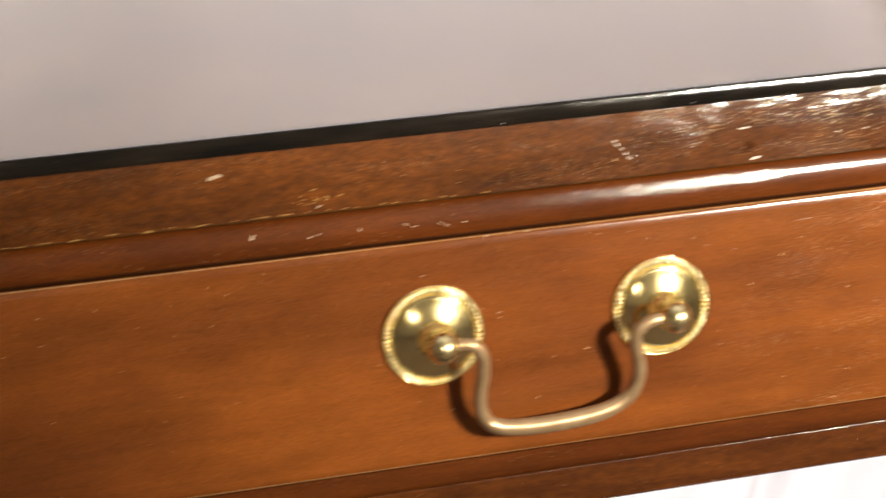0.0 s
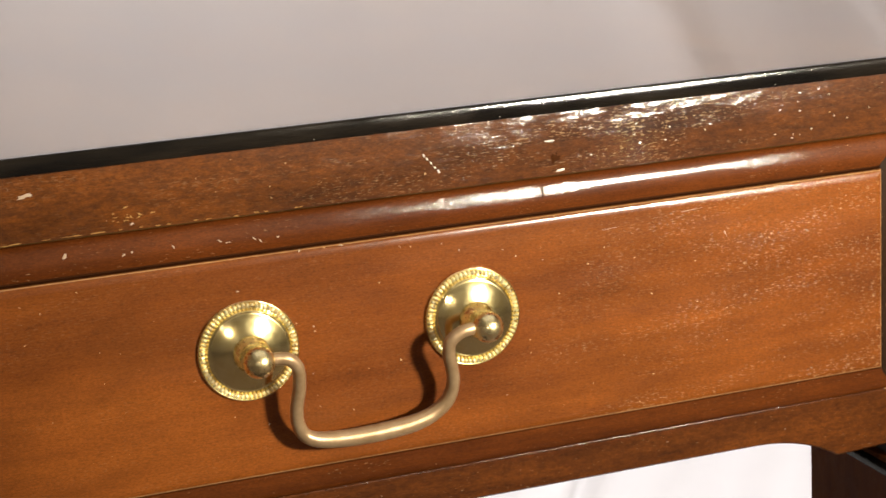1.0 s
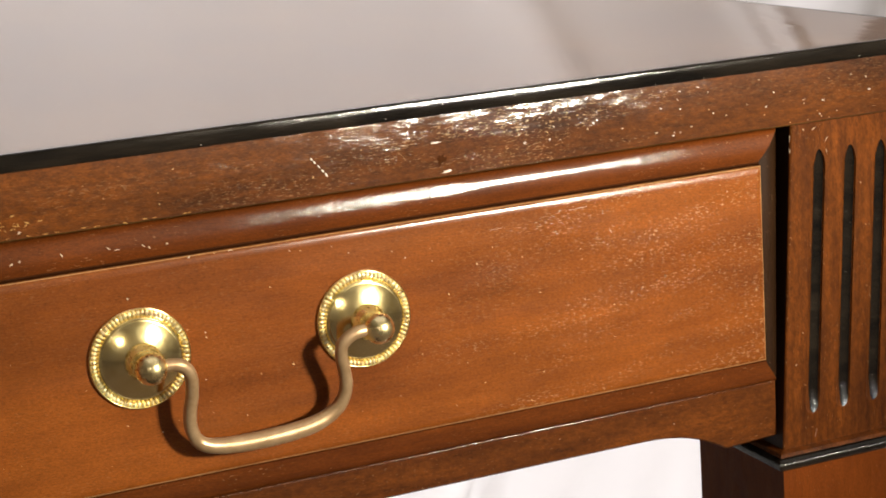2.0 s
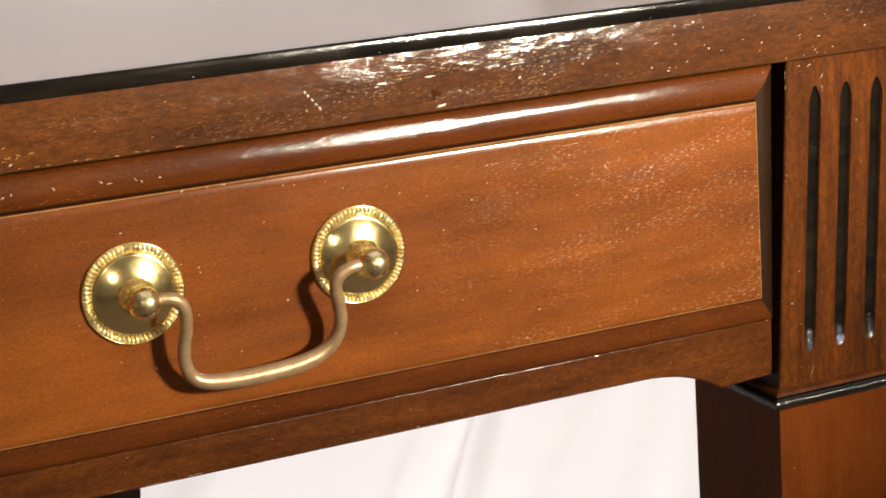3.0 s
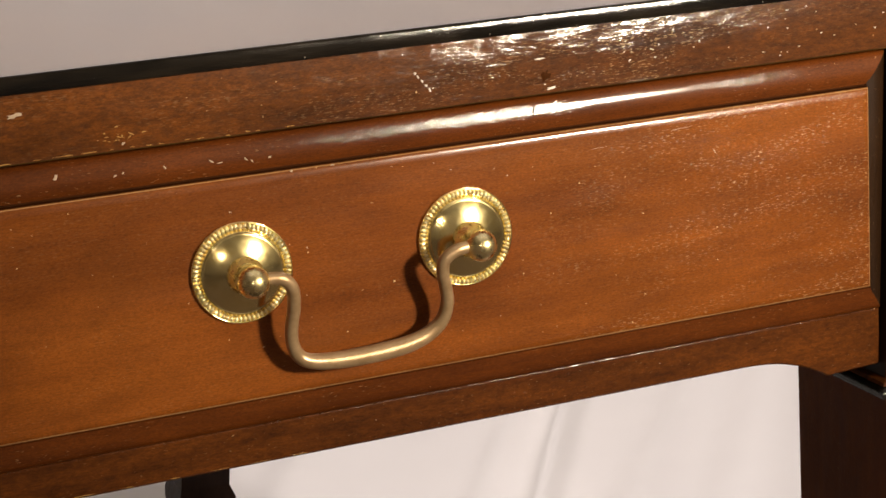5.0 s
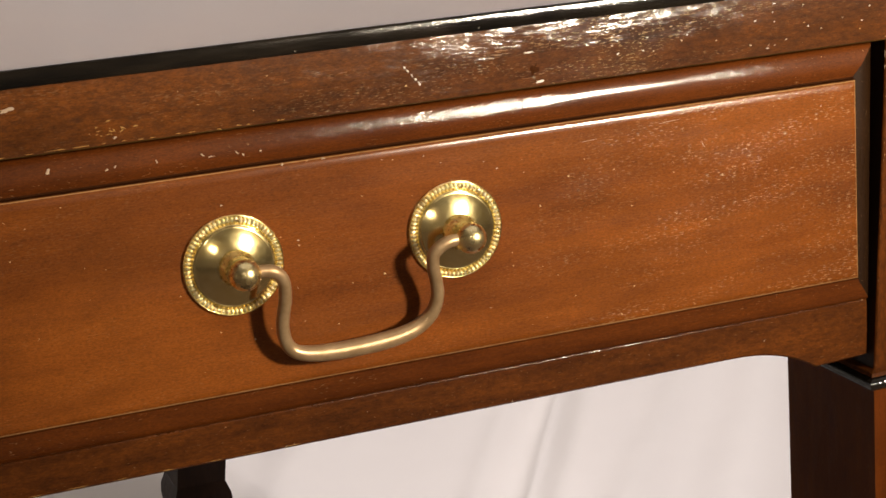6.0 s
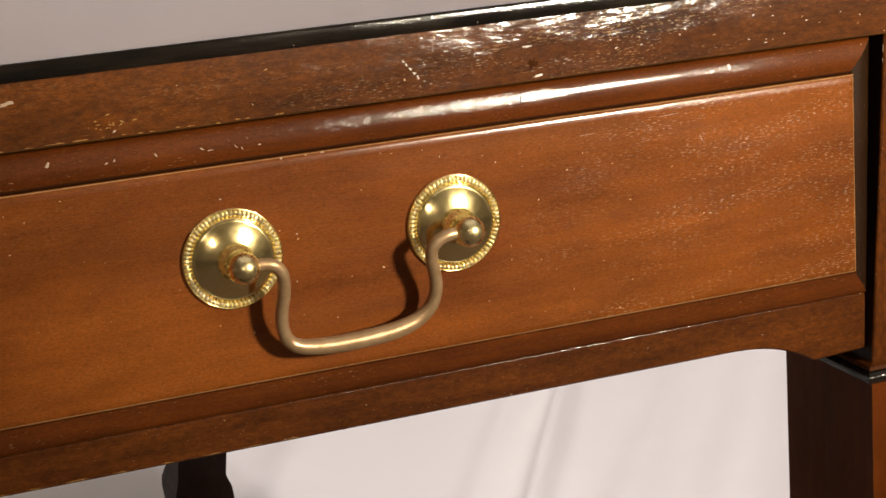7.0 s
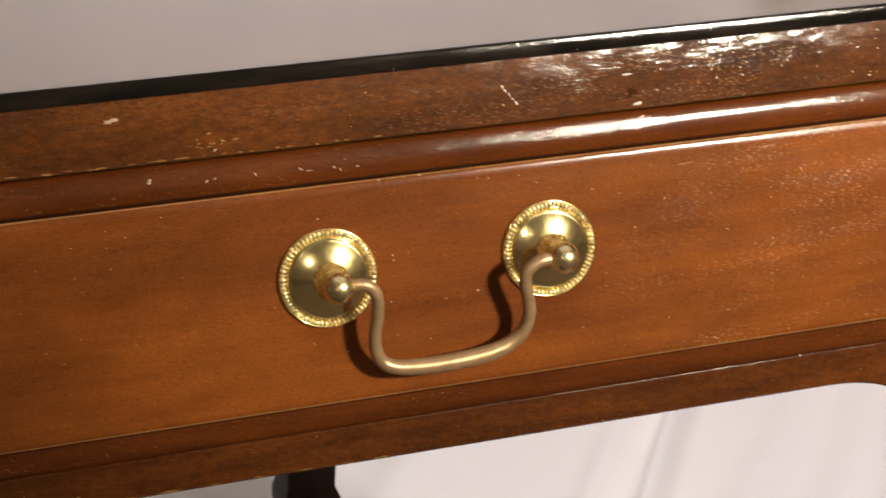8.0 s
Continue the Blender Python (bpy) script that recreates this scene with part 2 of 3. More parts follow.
M_BRASS = brass("polished_brass", (0.96, 0.81, 0.40), (0.89, 0.71, 0.30), 0.165, 0.08)
M_KNOB = brass("knob_brass", (0.97, 0.83, 0.46), (0.88, 0.72, 0.34), 0.27, 0.05)
M_BEAD = brass("rubbed_brass", (0.98, 0.89, 0.62), (0.89, 0.75, 0.43), 0.29, 0.08)
M_BAIL = brass("tarnished_brass", (0.47, 0.325, 0.185), (0.36, 0.235, 0.120), 0.37, 0.14, 0.62)
M_CLOTH = cloth("white_cotton", (0.85, 0.825, 0.785))
M_WALL = plaster("wall_paint", (0.42, 0.36, 0.29))
M_BACKWALL = plaster("back_wall_paint", (0.45, 0.41, 0.39))
M_CEIL = plaster("ceiling_paint", (0.72, 0.69, 0.64))
M_FLOOR = cloth("carpet_pile", (0.12, 0.085, 0.060), 300)
M_WORN = wood("worn_edge", (0.30, 0.13, 0.035), (0.50, 0.30, 0.13), "x", 0.12, (0.03, 0.08), 0.6, 0.3)
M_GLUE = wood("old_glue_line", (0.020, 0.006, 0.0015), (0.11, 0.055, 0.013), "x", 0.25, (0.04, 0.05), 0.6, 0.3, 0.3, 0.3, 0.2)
M_CHIP = plaster("bare_chip", (0.42, 0.31, 0.21))
M_FILL = plaster("yellow_filler", (0.30, 0.16, 0.038))
M_WHITE_MARK = plaster("white_mark", (0.66, 0.57, 0.48))

# dark tone for the painted shade in the drawer's groove, and for bruise and nick
M_SHADE_BRUISE = plaster("groove_shade_and_bruise", (0.040, 0.014, 0.005))
M_SHADE_BRUISE.node_tree.nodes["Principled BSDF"].inputs["Specular IOR Level"].default_value = 0.0


# ------------------------------------------------------------------ mesh helpers
def finish(name, bm, mats, parent=None, label="", smooth=False):
    me = bpy.data.meshes.new(name)
    bmesh.ops.recalc_face_normals(bm, faces=bm.faces)
    bm.to_mesh(me)
    bm.free()
    for m in mats if isinstance(mats, (list, tuple)) else (mats,):
        me.materials.append(m)
    if smooth:
        for f in me.polygons:
            f.use_smooth = True
    ob = new(name, me)
    if parent is not None:
        ob.parent = parent
    if label:
        ob["label"] = label
    return ob


def part(name, bm, material, parent, label="", smooth=False):
    return finish(name, bm, material, parent, label, smooth)


def empty(name, label, category):
    return tagged(new(name), label, category)


def box(bm, x0, x1, y0, y1, z0, z1, bevel=0.0):
    vs = [bm.verts.new((x, y, z)) for x in (x0, x1) for y in (y0, y1) for z in (z0, z1)]
    fs = [bm.faces.new([vs[i] for i in q]) for q in ((0, 1, 3, 2), (4, 6, 7, 5), (0, 4, 5, 1), (2, 3, 7, 6), (0, 2, 6, 4), (1, 5, 7, 3))]
    if bevel:
        es = list({e for f in fs for e in f.edges})
        bmesh.ops.bevel(bm, geom=es, offset=bevel, segments=2, affect="EDGES", profile=0.5)


def rings(bm, corner_rings, first=True, last=True, smooth_rows=(), mats=None):
    """Joins rectangles of four corners each, one after another, with sharp mitres at the corners."""
    rows = [[bm.verts.new(c) for c in r] for r in corner_rings]
    for k in range(len(rows) - 1):
        for s in range(4):
            f = bm.faces.new((rows[k][s], rows[k][(s + 1) % 4], rows[k + 1][(s + 1) % 4], rows[k + 1][s]))
            f.smooth, f.material_index = k in smooth_rows, (mats or {}).get((k, s), (mats or {}).get(k, 0))
    for k in range(len(rows) - 1):
        for s in range(4):
            e = bm.edges.get((rows[k][s], rows[k + 1][s]))
            if e:
                e.smooth = False
    if first:
        bm.faces.new(rows[0])
    if last:
        bm.faces.new(list(reversed(rows[-1])))


def upright(x0, x1, z0, z1, out, y, foot):
    """An upright rectangle at depth y (foot along its lower side), grown by out on all sides, a little more at the top and less at one end."""
    up, low_end, high_end = out * 1.19, out * (0.66 if out > 0.001 else 1.0), out * (0.93 if out > 0.001 else 1.0)
    return [(x0 - out, foot, z0 - out), (x1 + low_end, foot, z0 - out), (x1 + high_end, y, z1 + up), (x0 - out, y, z1 + up)]


def level(x0, x1, y0, y1, out, z):
    return [(x0 - out, y0 - out, z), (x1 + out, y0 - out, z), (x1 + out, y1 + out, z), (x0 - out, y1 + out, z)]


def lathe(bm, profile, centre, steps=64, mat=0):
    """Turns a profile of (radius, y) about an axis along y."""
    cx, cy, cz = centre
    rows = []
    for r, y in profile:
        if r < 1e-6:
            rows.append([bm.verts.new((cx, cy + y, cz))])
        else:
            rows.append([bm.verts.new((cx + r * math.cos(2 * math.pi * k / steps), cy + y, cz + r * math.sin(2 * math.pi * k / steps)))
                         for k in range(steps)])
    for a, b in zip(rows, rows[1:]):
        for k in range(steps):
            j = (k + 1) % steps
            if len(a) == 1 and len(b) == 1:
                continue
            quad = [a[0], b[k], b[j]] if len(a) == 1 else [a[k], b[0], a[j]] if len(b) == 1 else [a[k], b[k], b[j], a[j]]
            f = bm.faces.new(quad)
            f.smooth, f.material_index = True, mat


def spline(points, per=10):
    """A smooth curve through points (Catmull-Rom), with ends kept."""
    p = [points[0], *points, points[-1]]
    out = []
    for i in range(1, len(p) - 2):
        for k in range(per):
            u = k / per
            a, b, c, d = (np.array(p[i + j], float) for j in (-1, 0, 1, 2))
            out.append(0.5 * (2 * b + (c - a) * u + (2 * a - 5 * b + 4 * c - d) * u * u + (3 * b - a - 3 * c + d) * u ** 3))
    out.append(np.array(points[-1], float))
    return out


def tube(bm, path, radii, steps=16):
    rows, side = [], Vector((0, 1, 0))
    for i, q in enumerate(path):
        a, b = Vector(path[max(i - 1, 0)]), Vector(path[min(i + 1, len(path) - 1)])
        way = (b - a).normalized()
        u = (side - way * side.dot(way)).normalized()
        v = way.cross(u)
        rows.append([bm.verts.new(Vector(q) + radii[i] * (math.cos(2 * math.pi * k / steps) * u + math.sin(2 * math.pi * k / steps) * v)) for k in range(steps)])
    for a, b in zip(rows, rows[1:]):
        for k in range(steps):
            f = bm.faces.new((a[k], b[k], b[(k + 1) % steps], a[(k + 1) % steps]))
            f.smooth = True
    bm.faces.new(list(reversed(rows[0])))
    bm.faces.new(rows[-1])


# ------------------------------------------------------------------ the room
X0, X1, Y0, Y1, H = -3.0, 3.2, -3.6, 2.6, 2.6


def slab(name, x0, x1, y0, y1, z0, z1, material, label):
    bm = bmesh.new()
    box(bm, x0, x1, y0, y1, z0, z1)
    return tagged(finish(name, bm, material), label, name.split("_")[0], kind="structure")


slab("floor", X0 - 0.1, X1 + 0.1, Y0 - 0.1, Y1 + 0.1, -0.1, 0.0, M_FLOOR, "brown carpeted floor of the room")
slab("wall_north", X0, X1, Y1, Y1 + 0.1, 0, H, M_BACKWALL, "plain painted wall behind the white cloth")
slab("wall_south", X0, X1, Y0 - 0.1, Y0, 0, H, M_WALL, "plain painted wall of the room")
slab("wall_east", X1, X1 + 0.1, Y0 - 0.1, Y1 + 0.1, 0, H, M_WALL, "plain painted wall of the room")
slab("wall_west", X0 - 0.1, X0, Y0 - 0.1, Y1 + 0.1, 0, H, M_WALL, "plain painted wall of the room")
slab("ceiling", X0 - 0.1, X1 + 0.1, Y0 - 0.1, Y1 + 0.1, H, H + 0.1, M_CEIL, "plain white ceiling")


def backdrop_cloth():
    """White sheet spread on the floor under the table and hung up behind it."""
    bm = bmesh.new()
    nx, ns = 420, 260
    flat, bend, rise = 1.70, 0.45, 1.55            # lengths of the lying, the curved and the hanging stretch
    y_start = 0.10
    r = bend / (math.pi / 2)
    grid = []
    for j in range(ns + 1):
        row = []
        for i in range(nx + 1):
            x = -1.7 + 3.9 * i / nx
            sag = max(0.0, min(1.0, (x - 1.05) / 1.1))
            s = (flat + bend + rise * (1 - 0.62 * sag * sag * (3 - 2 * sag))) * j / ns      # its upper edge drops at one side
            y_on = s + y_start
            fold = 0.010 * math.sin(x * 11 + 1.3 * math.sin(y_on * 1.7 + 0.6)) * noise.noise((x * 1.3, y_on * 0.5, 2.0))
            fold += 0.020 * noise.noise((x * 3.2 + y_on * 0.5, y_on * 0.8, 7.0))
            reach = max(0.0, min(1.0, (y_on - 0.7) / 0.4))
            for x_line, lean, depth, wide in ((0.63, 0.57, 0.012, 0.018), (0.54, 0.59, 0.005, 0.026), (0.775, 0.74, 0.009, 0.050), (0.93, 0.68, 0.018, 0.085), (0.28, 0.50, 0.010, 0.06), (1.22, 0.7, 0.02, 0.06)):
                fold += 3.0 * reach * depth * math.exp(-((x - x_line - lean * (y_on - 1.235)) / wide) ** 2)
            hang = max(0.0, min(1.0, (s - flat) / bend))
            fold += hang * 0.05 * (0.5 + 0.5 * math.sin(x * 6.5 + 0.8 * math.sin(x * 2.1))) * (0.6 + 0.8 * abs(noise.noise((x * 0.9, 3.3, 1.0))))
            if s < flat:
                y, z, ny, nz = y_start + s, 0.0, 0, 1
            elif s < flat + bend:
                a = (s - flat) / r
                y, z, ny, nz = y_start + flat + r * math.sin(a), r * (1 - math.cos(a)), -math.sin(a), math.cos(a)
            else:
                y, z, ny, nz = y_start + flat + r, r + s - flat - bend, -1, 0
            f = max(fold, -0.004) + 0.006
            row.append(bm.verts.new((x, y + ny * f, z + nz * f)))
        grid.append(row)
    for a, b in zip(grid, grid[1:]):
        for i in range(nx):
            bm.faces.new((a[i], a[i + 1], b[i + 1], b[i])).smooth = True
    ob = finish("backdrop_cloth", bm, M_CLOTH)
    return tagged(ob, "white cotton sheet spread under and hung behind the table, softly creased", "backdrop", kind="structure")


backdrop_cloth()

# ------------------------------------------------------------------ the table
MID = 0.0445                      # the middle of the drawer
DX0, DX1 = MID - 0.229, MID + 0.229
DZ0, DZ1 = Z - 0.0506, Z + 0.0357
TX0, TX1 = MID - 0.342, MID + 0.342
TOP_DEPTH = 1.46
BAND_Y = -0.003

table = empty("writing_table", "long worn mahogany table with ebonised edge, fluted legs and brass-handled drawer", "table")


def tabletop():
    bm = bmesh.new()
    a = (TX0, TX1, BAND_Y, TOP_DEPTH)
    z0, z1 = Z + 0.0516, Z + 0.0759
    swell = [(-0.00130 * (k / 8) ** 2.0, z0 + 0.0095 + (z1 - z0 - 0.0095) * k / 8) for k in range(9)]      # leans back towards the moulding
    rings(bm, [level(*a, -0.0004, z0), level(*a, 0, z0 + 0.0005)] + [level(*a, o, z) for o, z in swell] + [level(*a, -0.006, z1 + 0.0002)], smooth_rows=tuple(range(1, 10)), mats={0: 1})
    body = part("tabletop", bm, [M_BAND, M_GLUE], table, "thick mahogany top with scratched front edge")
    bm = bmesh.new()
    prof = [(-0.0050, z1 + 0.0002)]
    o, z = -0.0006, z1 + 0.0003
    for q in (-9, -5, -3, -1, 0, 1, 2, 4, 8, 10, 12, 14):                # nearly flat face that leans back near its upper arris
        prof.append((o, z))
        o, z = o - 0.00054 * math.sin(math.radians(q)), z + 0.00054 * math.cos(math.radians(q))
    prof += [(o - 0.0002, z1 + 0.0067), (o - 0.0005, z1 + 0.0068)]
    prof += [(-0.0045, z1 + 0.0068), (-0.0045, z1 + 0.0030)]
    rings(bm, [level(*a, o, z) for o, z in prof], first=False, last=False, smooth_rows=tuple(range(1, 13)))
    part("edge_moulding", bm, M_EBONY, body, "black ebonised rounded edge moulding")
    bm = bmesh.new()
    box(bm, TX0 + 0.0047, TX1 - 0.0047, BAND_Y + 0.0047, TOP_DEPTH - 0.0047, z1 - 0.001, z1 + 0.0068)
    part("top_panel", bm, M_TOP, body, "highly polished mahogany top surface")
    return body


def apron():
    """Rail under the drawer, with a small dropped bracket at each end."""
    bm = bmesh.new()
    x_end = 0.2815
    low, drop = Z - 0.0786, 0.0110
    xs = [MID + (x_end - MID) * k / 240 for k in range(-240, 241)]
    rnd = random.Random(4)
    def under(x):
        d = x_end - (MID + abs(x - MID))               # distance from the leg
        u = max(0.0, min(1.0, (0.070 - d) / (0.070 - 0.026)))
        return low - drop * u ** 2.6 + 0.0012 * max(0.0, min(1.0, (0.026 - d) / 0.026))
    y0, y1, zt = 0.0070, 0.0270, Z - 0.0628
    prev = None
    for x in xs:
        zb, j = under(x), rnd.uniform(-0.0005, 0.0004)
        cur = [bm.verts.new(c) for c in ((x, y0 + 0.0006, zt), (x, y0 + 0.0003 + j, zt - 0.0001 + j), (x, y0 + 0.0001 + 0.3 * j, zt - 0.0003 + j), (x, y0 + 0.00002, zt - 0.0005), (x, y0, zt - 0.0008), (x, y0, zb + 0.0008), (x, y0 + 0.0008, zb), (x, y1, zb), (x, y1, zt))]
        if prev:
            for k in range(9):
                bm.faces.new((prev[k], prev[(k + 1) % 9], cur[(k + 1) % 9], cur[k])).smooth = k < 4
        else:
            bm.faces.new(cur)
        prev = cur
    bm.faces.new(list(reversed(prev)))
    part("apron", bm, M_RAIL, table, "dark mahogany rail with shaped bracket ends")


def flute_half(z, zs, half):
    """Half the width of a flute at a height: round at the foot, drawn to a point at the head."""
    if z <= zs[0] or z >= zs[1]:
        return 0.0
    foot = math.sqrt(max(0.0, 1 - max(0.0, 1 - (z - zs[0]) / half) ** 2))
    head = min(1.0, (zs[1] - z) / 0.007) ** 0.5
    return half * min(foot, head)


def leg(x0, y0, inward, fluted, back_in=1, foot_shift=0.0, lean=0.0, cut=0.020, low=None):
    """Square leg: block, black collar, tapering shaft with a spade foot. inward: +1 when the table's middle lies towards +x.
    lean: how far the block leans sideways for each metre up."""
    w, dp, zt, zc = 0.0620, 0.0720, Z + 0.0512, Z - 0.0998
    bm = bmesh.new()
    zs = (Z - 0.0795, Z + 0.0385)
    centres = [x0 + w / 2 - 0.0003 + k * 0.016 for k in (-1, 0, 1)] if fluted else []
    half = 0.0036
    cuts = (-1.0, -0.97, -0.9, -0.8, -0.66, -0.48, -0.25, 0.0, 0.25, 0.48, 0.66, 0.8, 0.9, 0.97, 1.0)
    cols = [(x0, None), (x0 + 0.0004, None), (x0 + 0.0009, None)] + [(c, u) for c in centres for u in cuts] + [(x0 + w - 0.0009, None), (x0 + w - 0.0004, None), (x0 + w, None)]
    edges = (0.0009, 0.0003, 0.0, *(0.0,) * (len(cols) - 6), 0.0, 0.0003, 0.0009)
    zl = sorted({zc, zt} | {zs[0] + half * u for u in (-0.1, 0.0, 0.05, 0.14, 0.28, 0.45, 0.7, 1.0, 1.5, 2.2, 2.8, 3.3, 3.8)} | {zs[1] - 0.007 * u for u in (-0.02, 0.0, 0.01, 0.04, 0.1, 0.2, 0.35, 0.5, 0.7, 1.0)} | {zs[0] + (zs[1] - zs[0]) * k / 9 for k in range(1, 8)}) if fluted else [zc, zt]
    def sway(z):
        return lean * (z - zc)
    grid = []
    for z in zl:
        h = max(flute_half(z, zs, half), 0.00002)
        row = []
        for (x, u), edge in zip(cols, edges):
            d = 0.0 if u is None or h < 0.0001 else 0.0025 * (h / half) * math.sqrt(1 - u * u) * min(1.0, 0.12 + (z - zs[0]) / 0.0125)
            row.append((bm.verts.new((x + (u or 0.0) * h + sway(z), y0 + d + edge, z)), d))
        grid.append(row)
    for a, b in zip(grid, grid[1:]):
        for i in range(len(cols) - 1):
            q = (a[i], a[i + 1], b[i + 1], b[i])
            f = bm.faces.new([v for v, _ in q])
            f.smooth = cols[i][1] is not None and cols[i + 1][1] is not None and cols[i][0] == cols[i + 1][0] or i < 2 or i > len(cols) - 4
            if f.smooth and 2 < i < len(cols) - 3 and -0.6 < cols[i][1] + cols[i + 1][1] < 1.85:
                f.material_index = 1
    left, right = [r[0][0] for r in grid], [r[-1][0] for r in grid]
    bl = [bm.verts.new((x0 + sway(z), y0 + dp, z)) for z in (zc, zt)]
    br = [bm.verts.new((x0 + w + sway(z), y0 + dp, z)) for z in (zc, zt)]
    # side face coloured near black for the shade beside the drawer
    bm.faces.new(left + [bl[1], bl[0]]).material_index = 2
    bm.faces.new(right + [br[1], br[0]])
    bm.faces.new((bl[0], bl[1], br[1], br[0]))
    bm.faces.new([v for v, _ in grid[-1]] + [br[1], bl[1]])
    block = part("leg", bm, [M_LEG, M_BLACKED, M_LINING_SHADE], table, "square mahogany leg with black-lined flutes" if fluted else "square tapering mahogany leg")
    a = (x0, x0 + w, y0, y0 + dp)
    bm = bmesh.new()
    rings(bm, [level(*a, 0.0, zc + 0.0060), level(*a, 0.0028, zc + 0.0050), level(*a, 0.0036, zc + 0.0036), level(*a, 0.0005, zc + 0.0032)], first=False, last=False)
    part("collar_fillet", bm, M_LEG, block)
    bm = bmesh.new()
    prof = [(0.0046 * math.cos(math.radians(q)), zc + 0.0034 * math.sin(math.radians(q))) for q in range(84, -85, -14)]
    rings(bm, [level(*a, 0.0002, zc + 0.0034)] + [level(*a, o + 0.0006, z) for o, z in prof] + [level(*a, -0.001, zc - 0.0034)], first=False, last=False, smooth_rows=tuple(range(0, 15)))
    part("collar", bm, M_BLACKED, block, "black half-round collar moulding")
    # shaft: tapers on the inner faces only, from some way below the collar
    bm = bmesh.new()
    zf, zk = 0.074, Z - 0.20
    def section(z):
        u = max(0.0, (zk - z) / (zk - zf))
        k = cut * u
        xa, xb = (x0, x0 + w - k) if inward > 0 else (x0 + k, x0 + w)
        ya, yb = (y0, y0 + dp - k) if back_in > 0 else (y0 + k, y0 + dp)
        s = foot_shift * u
        return [(xa + s, ya, z), (xb + s, ya, z), (xb + s, yb, z), (xa + s, yb, z)]
    rings(bm, [section(zc), section(zk), section(zf)])
    part("shaft", bm, low or M_SHAFT, block, "tapering square mahogany shaft")
    bm = bmesh.new()
    s = section(zf)
    b = (s[0][0], s[1][0], s[0][1], s[2][1])
    rings(bm, [level(*b, 0.0, zf + 0.002), level(*b, 0.005, zf - 0.012), level(*b, 0.006, zf - 0.024), level(*b, 0.002, 0.007)])
    part("spade_foot", bm, low or M_RAIL, block, "dark spade foot")
    return block


def drawer():
    bm = bmesh.new()
    prof = []
    prof += [(-0.0028, 0.0), (-0.0021, 0.00007), (-0.0013, 0.00021), (-0.0008, 0.00038), (-0.0004, 0.0006), (-0.0001, 0.0010), (0.00004, 0.0014)]   # worn arris of the raised field
    prof += [(0.0002, 0.0046), (0.0005, 0.0046), (0.0008, 0.0040)]
    n0 = len(prof)
    for k in range(15):
        s = k / 14                                    # hollow at first (not along the foot), then rounding away
        prof.append((0.0010 + 0.0121 * s, 0.0028 + 0.0033 * s ** 3 + 0.0040 * max(0.0, (s - 0.8) / 0.2) ** 2.2))
    prof += [(0.0131, 0.0200)]
    def hollow(out):
        return 0.0075 * max(0.0, 0.4 - (out - 0.0010) / 0.0121) ** 2 if out > 0.00095 else 0.0
    a = (DX0, DX1, DZ0, DZ1)
    rows = {k: 2 for k in range(n0 - 3, len(prof))}
    # rows 6 to 8 hold the groove's shade as dark colour, except along the foot
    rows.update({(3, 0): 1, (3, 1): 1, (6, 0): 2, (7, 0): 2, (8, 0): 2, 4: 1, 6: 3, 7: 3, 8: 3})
    for k in range(n0, len(prof)):                    # the lip's two ends take a darker wood
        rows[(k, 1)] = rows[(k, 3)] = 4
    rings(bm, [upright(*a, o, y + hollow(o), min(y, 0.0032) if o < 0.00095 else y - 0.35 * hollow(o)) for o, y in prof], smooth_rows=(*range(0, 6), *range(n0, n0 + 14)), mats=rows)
    front = part("drawer_front", bm, [M_FRONT, M_WORN, M_LIP, M_SHADE_BRUISE, M_END], table, "mahogany drawer front with raised field and rounded lip")
    bm = bmesh.new()
    x0, x1, z0, z1 = DX0 - 0.004, DX1 + 0.004, DZ0 - 0.008, DZ1 + 0.010
    box(bm, x0, x0 + 0.010, 0.0202, 0.55, z0, z1)
    box(bm, x1 - 0.010, x1, 0.0202, 0.55, z0, z1)
    box(bm, x0 + 0.0102, x1 - 0.0102, 0.54, 0.55, z0, z1)
    box(bm, x0 + 0.0102, x1 - 0.0102, 0.0202, 0.539, z0 + 0.004, z0 + 0.010)
    part("drawer_box", bm, M_LINING_SHADE, front, "plain dark drawer box")
    return front


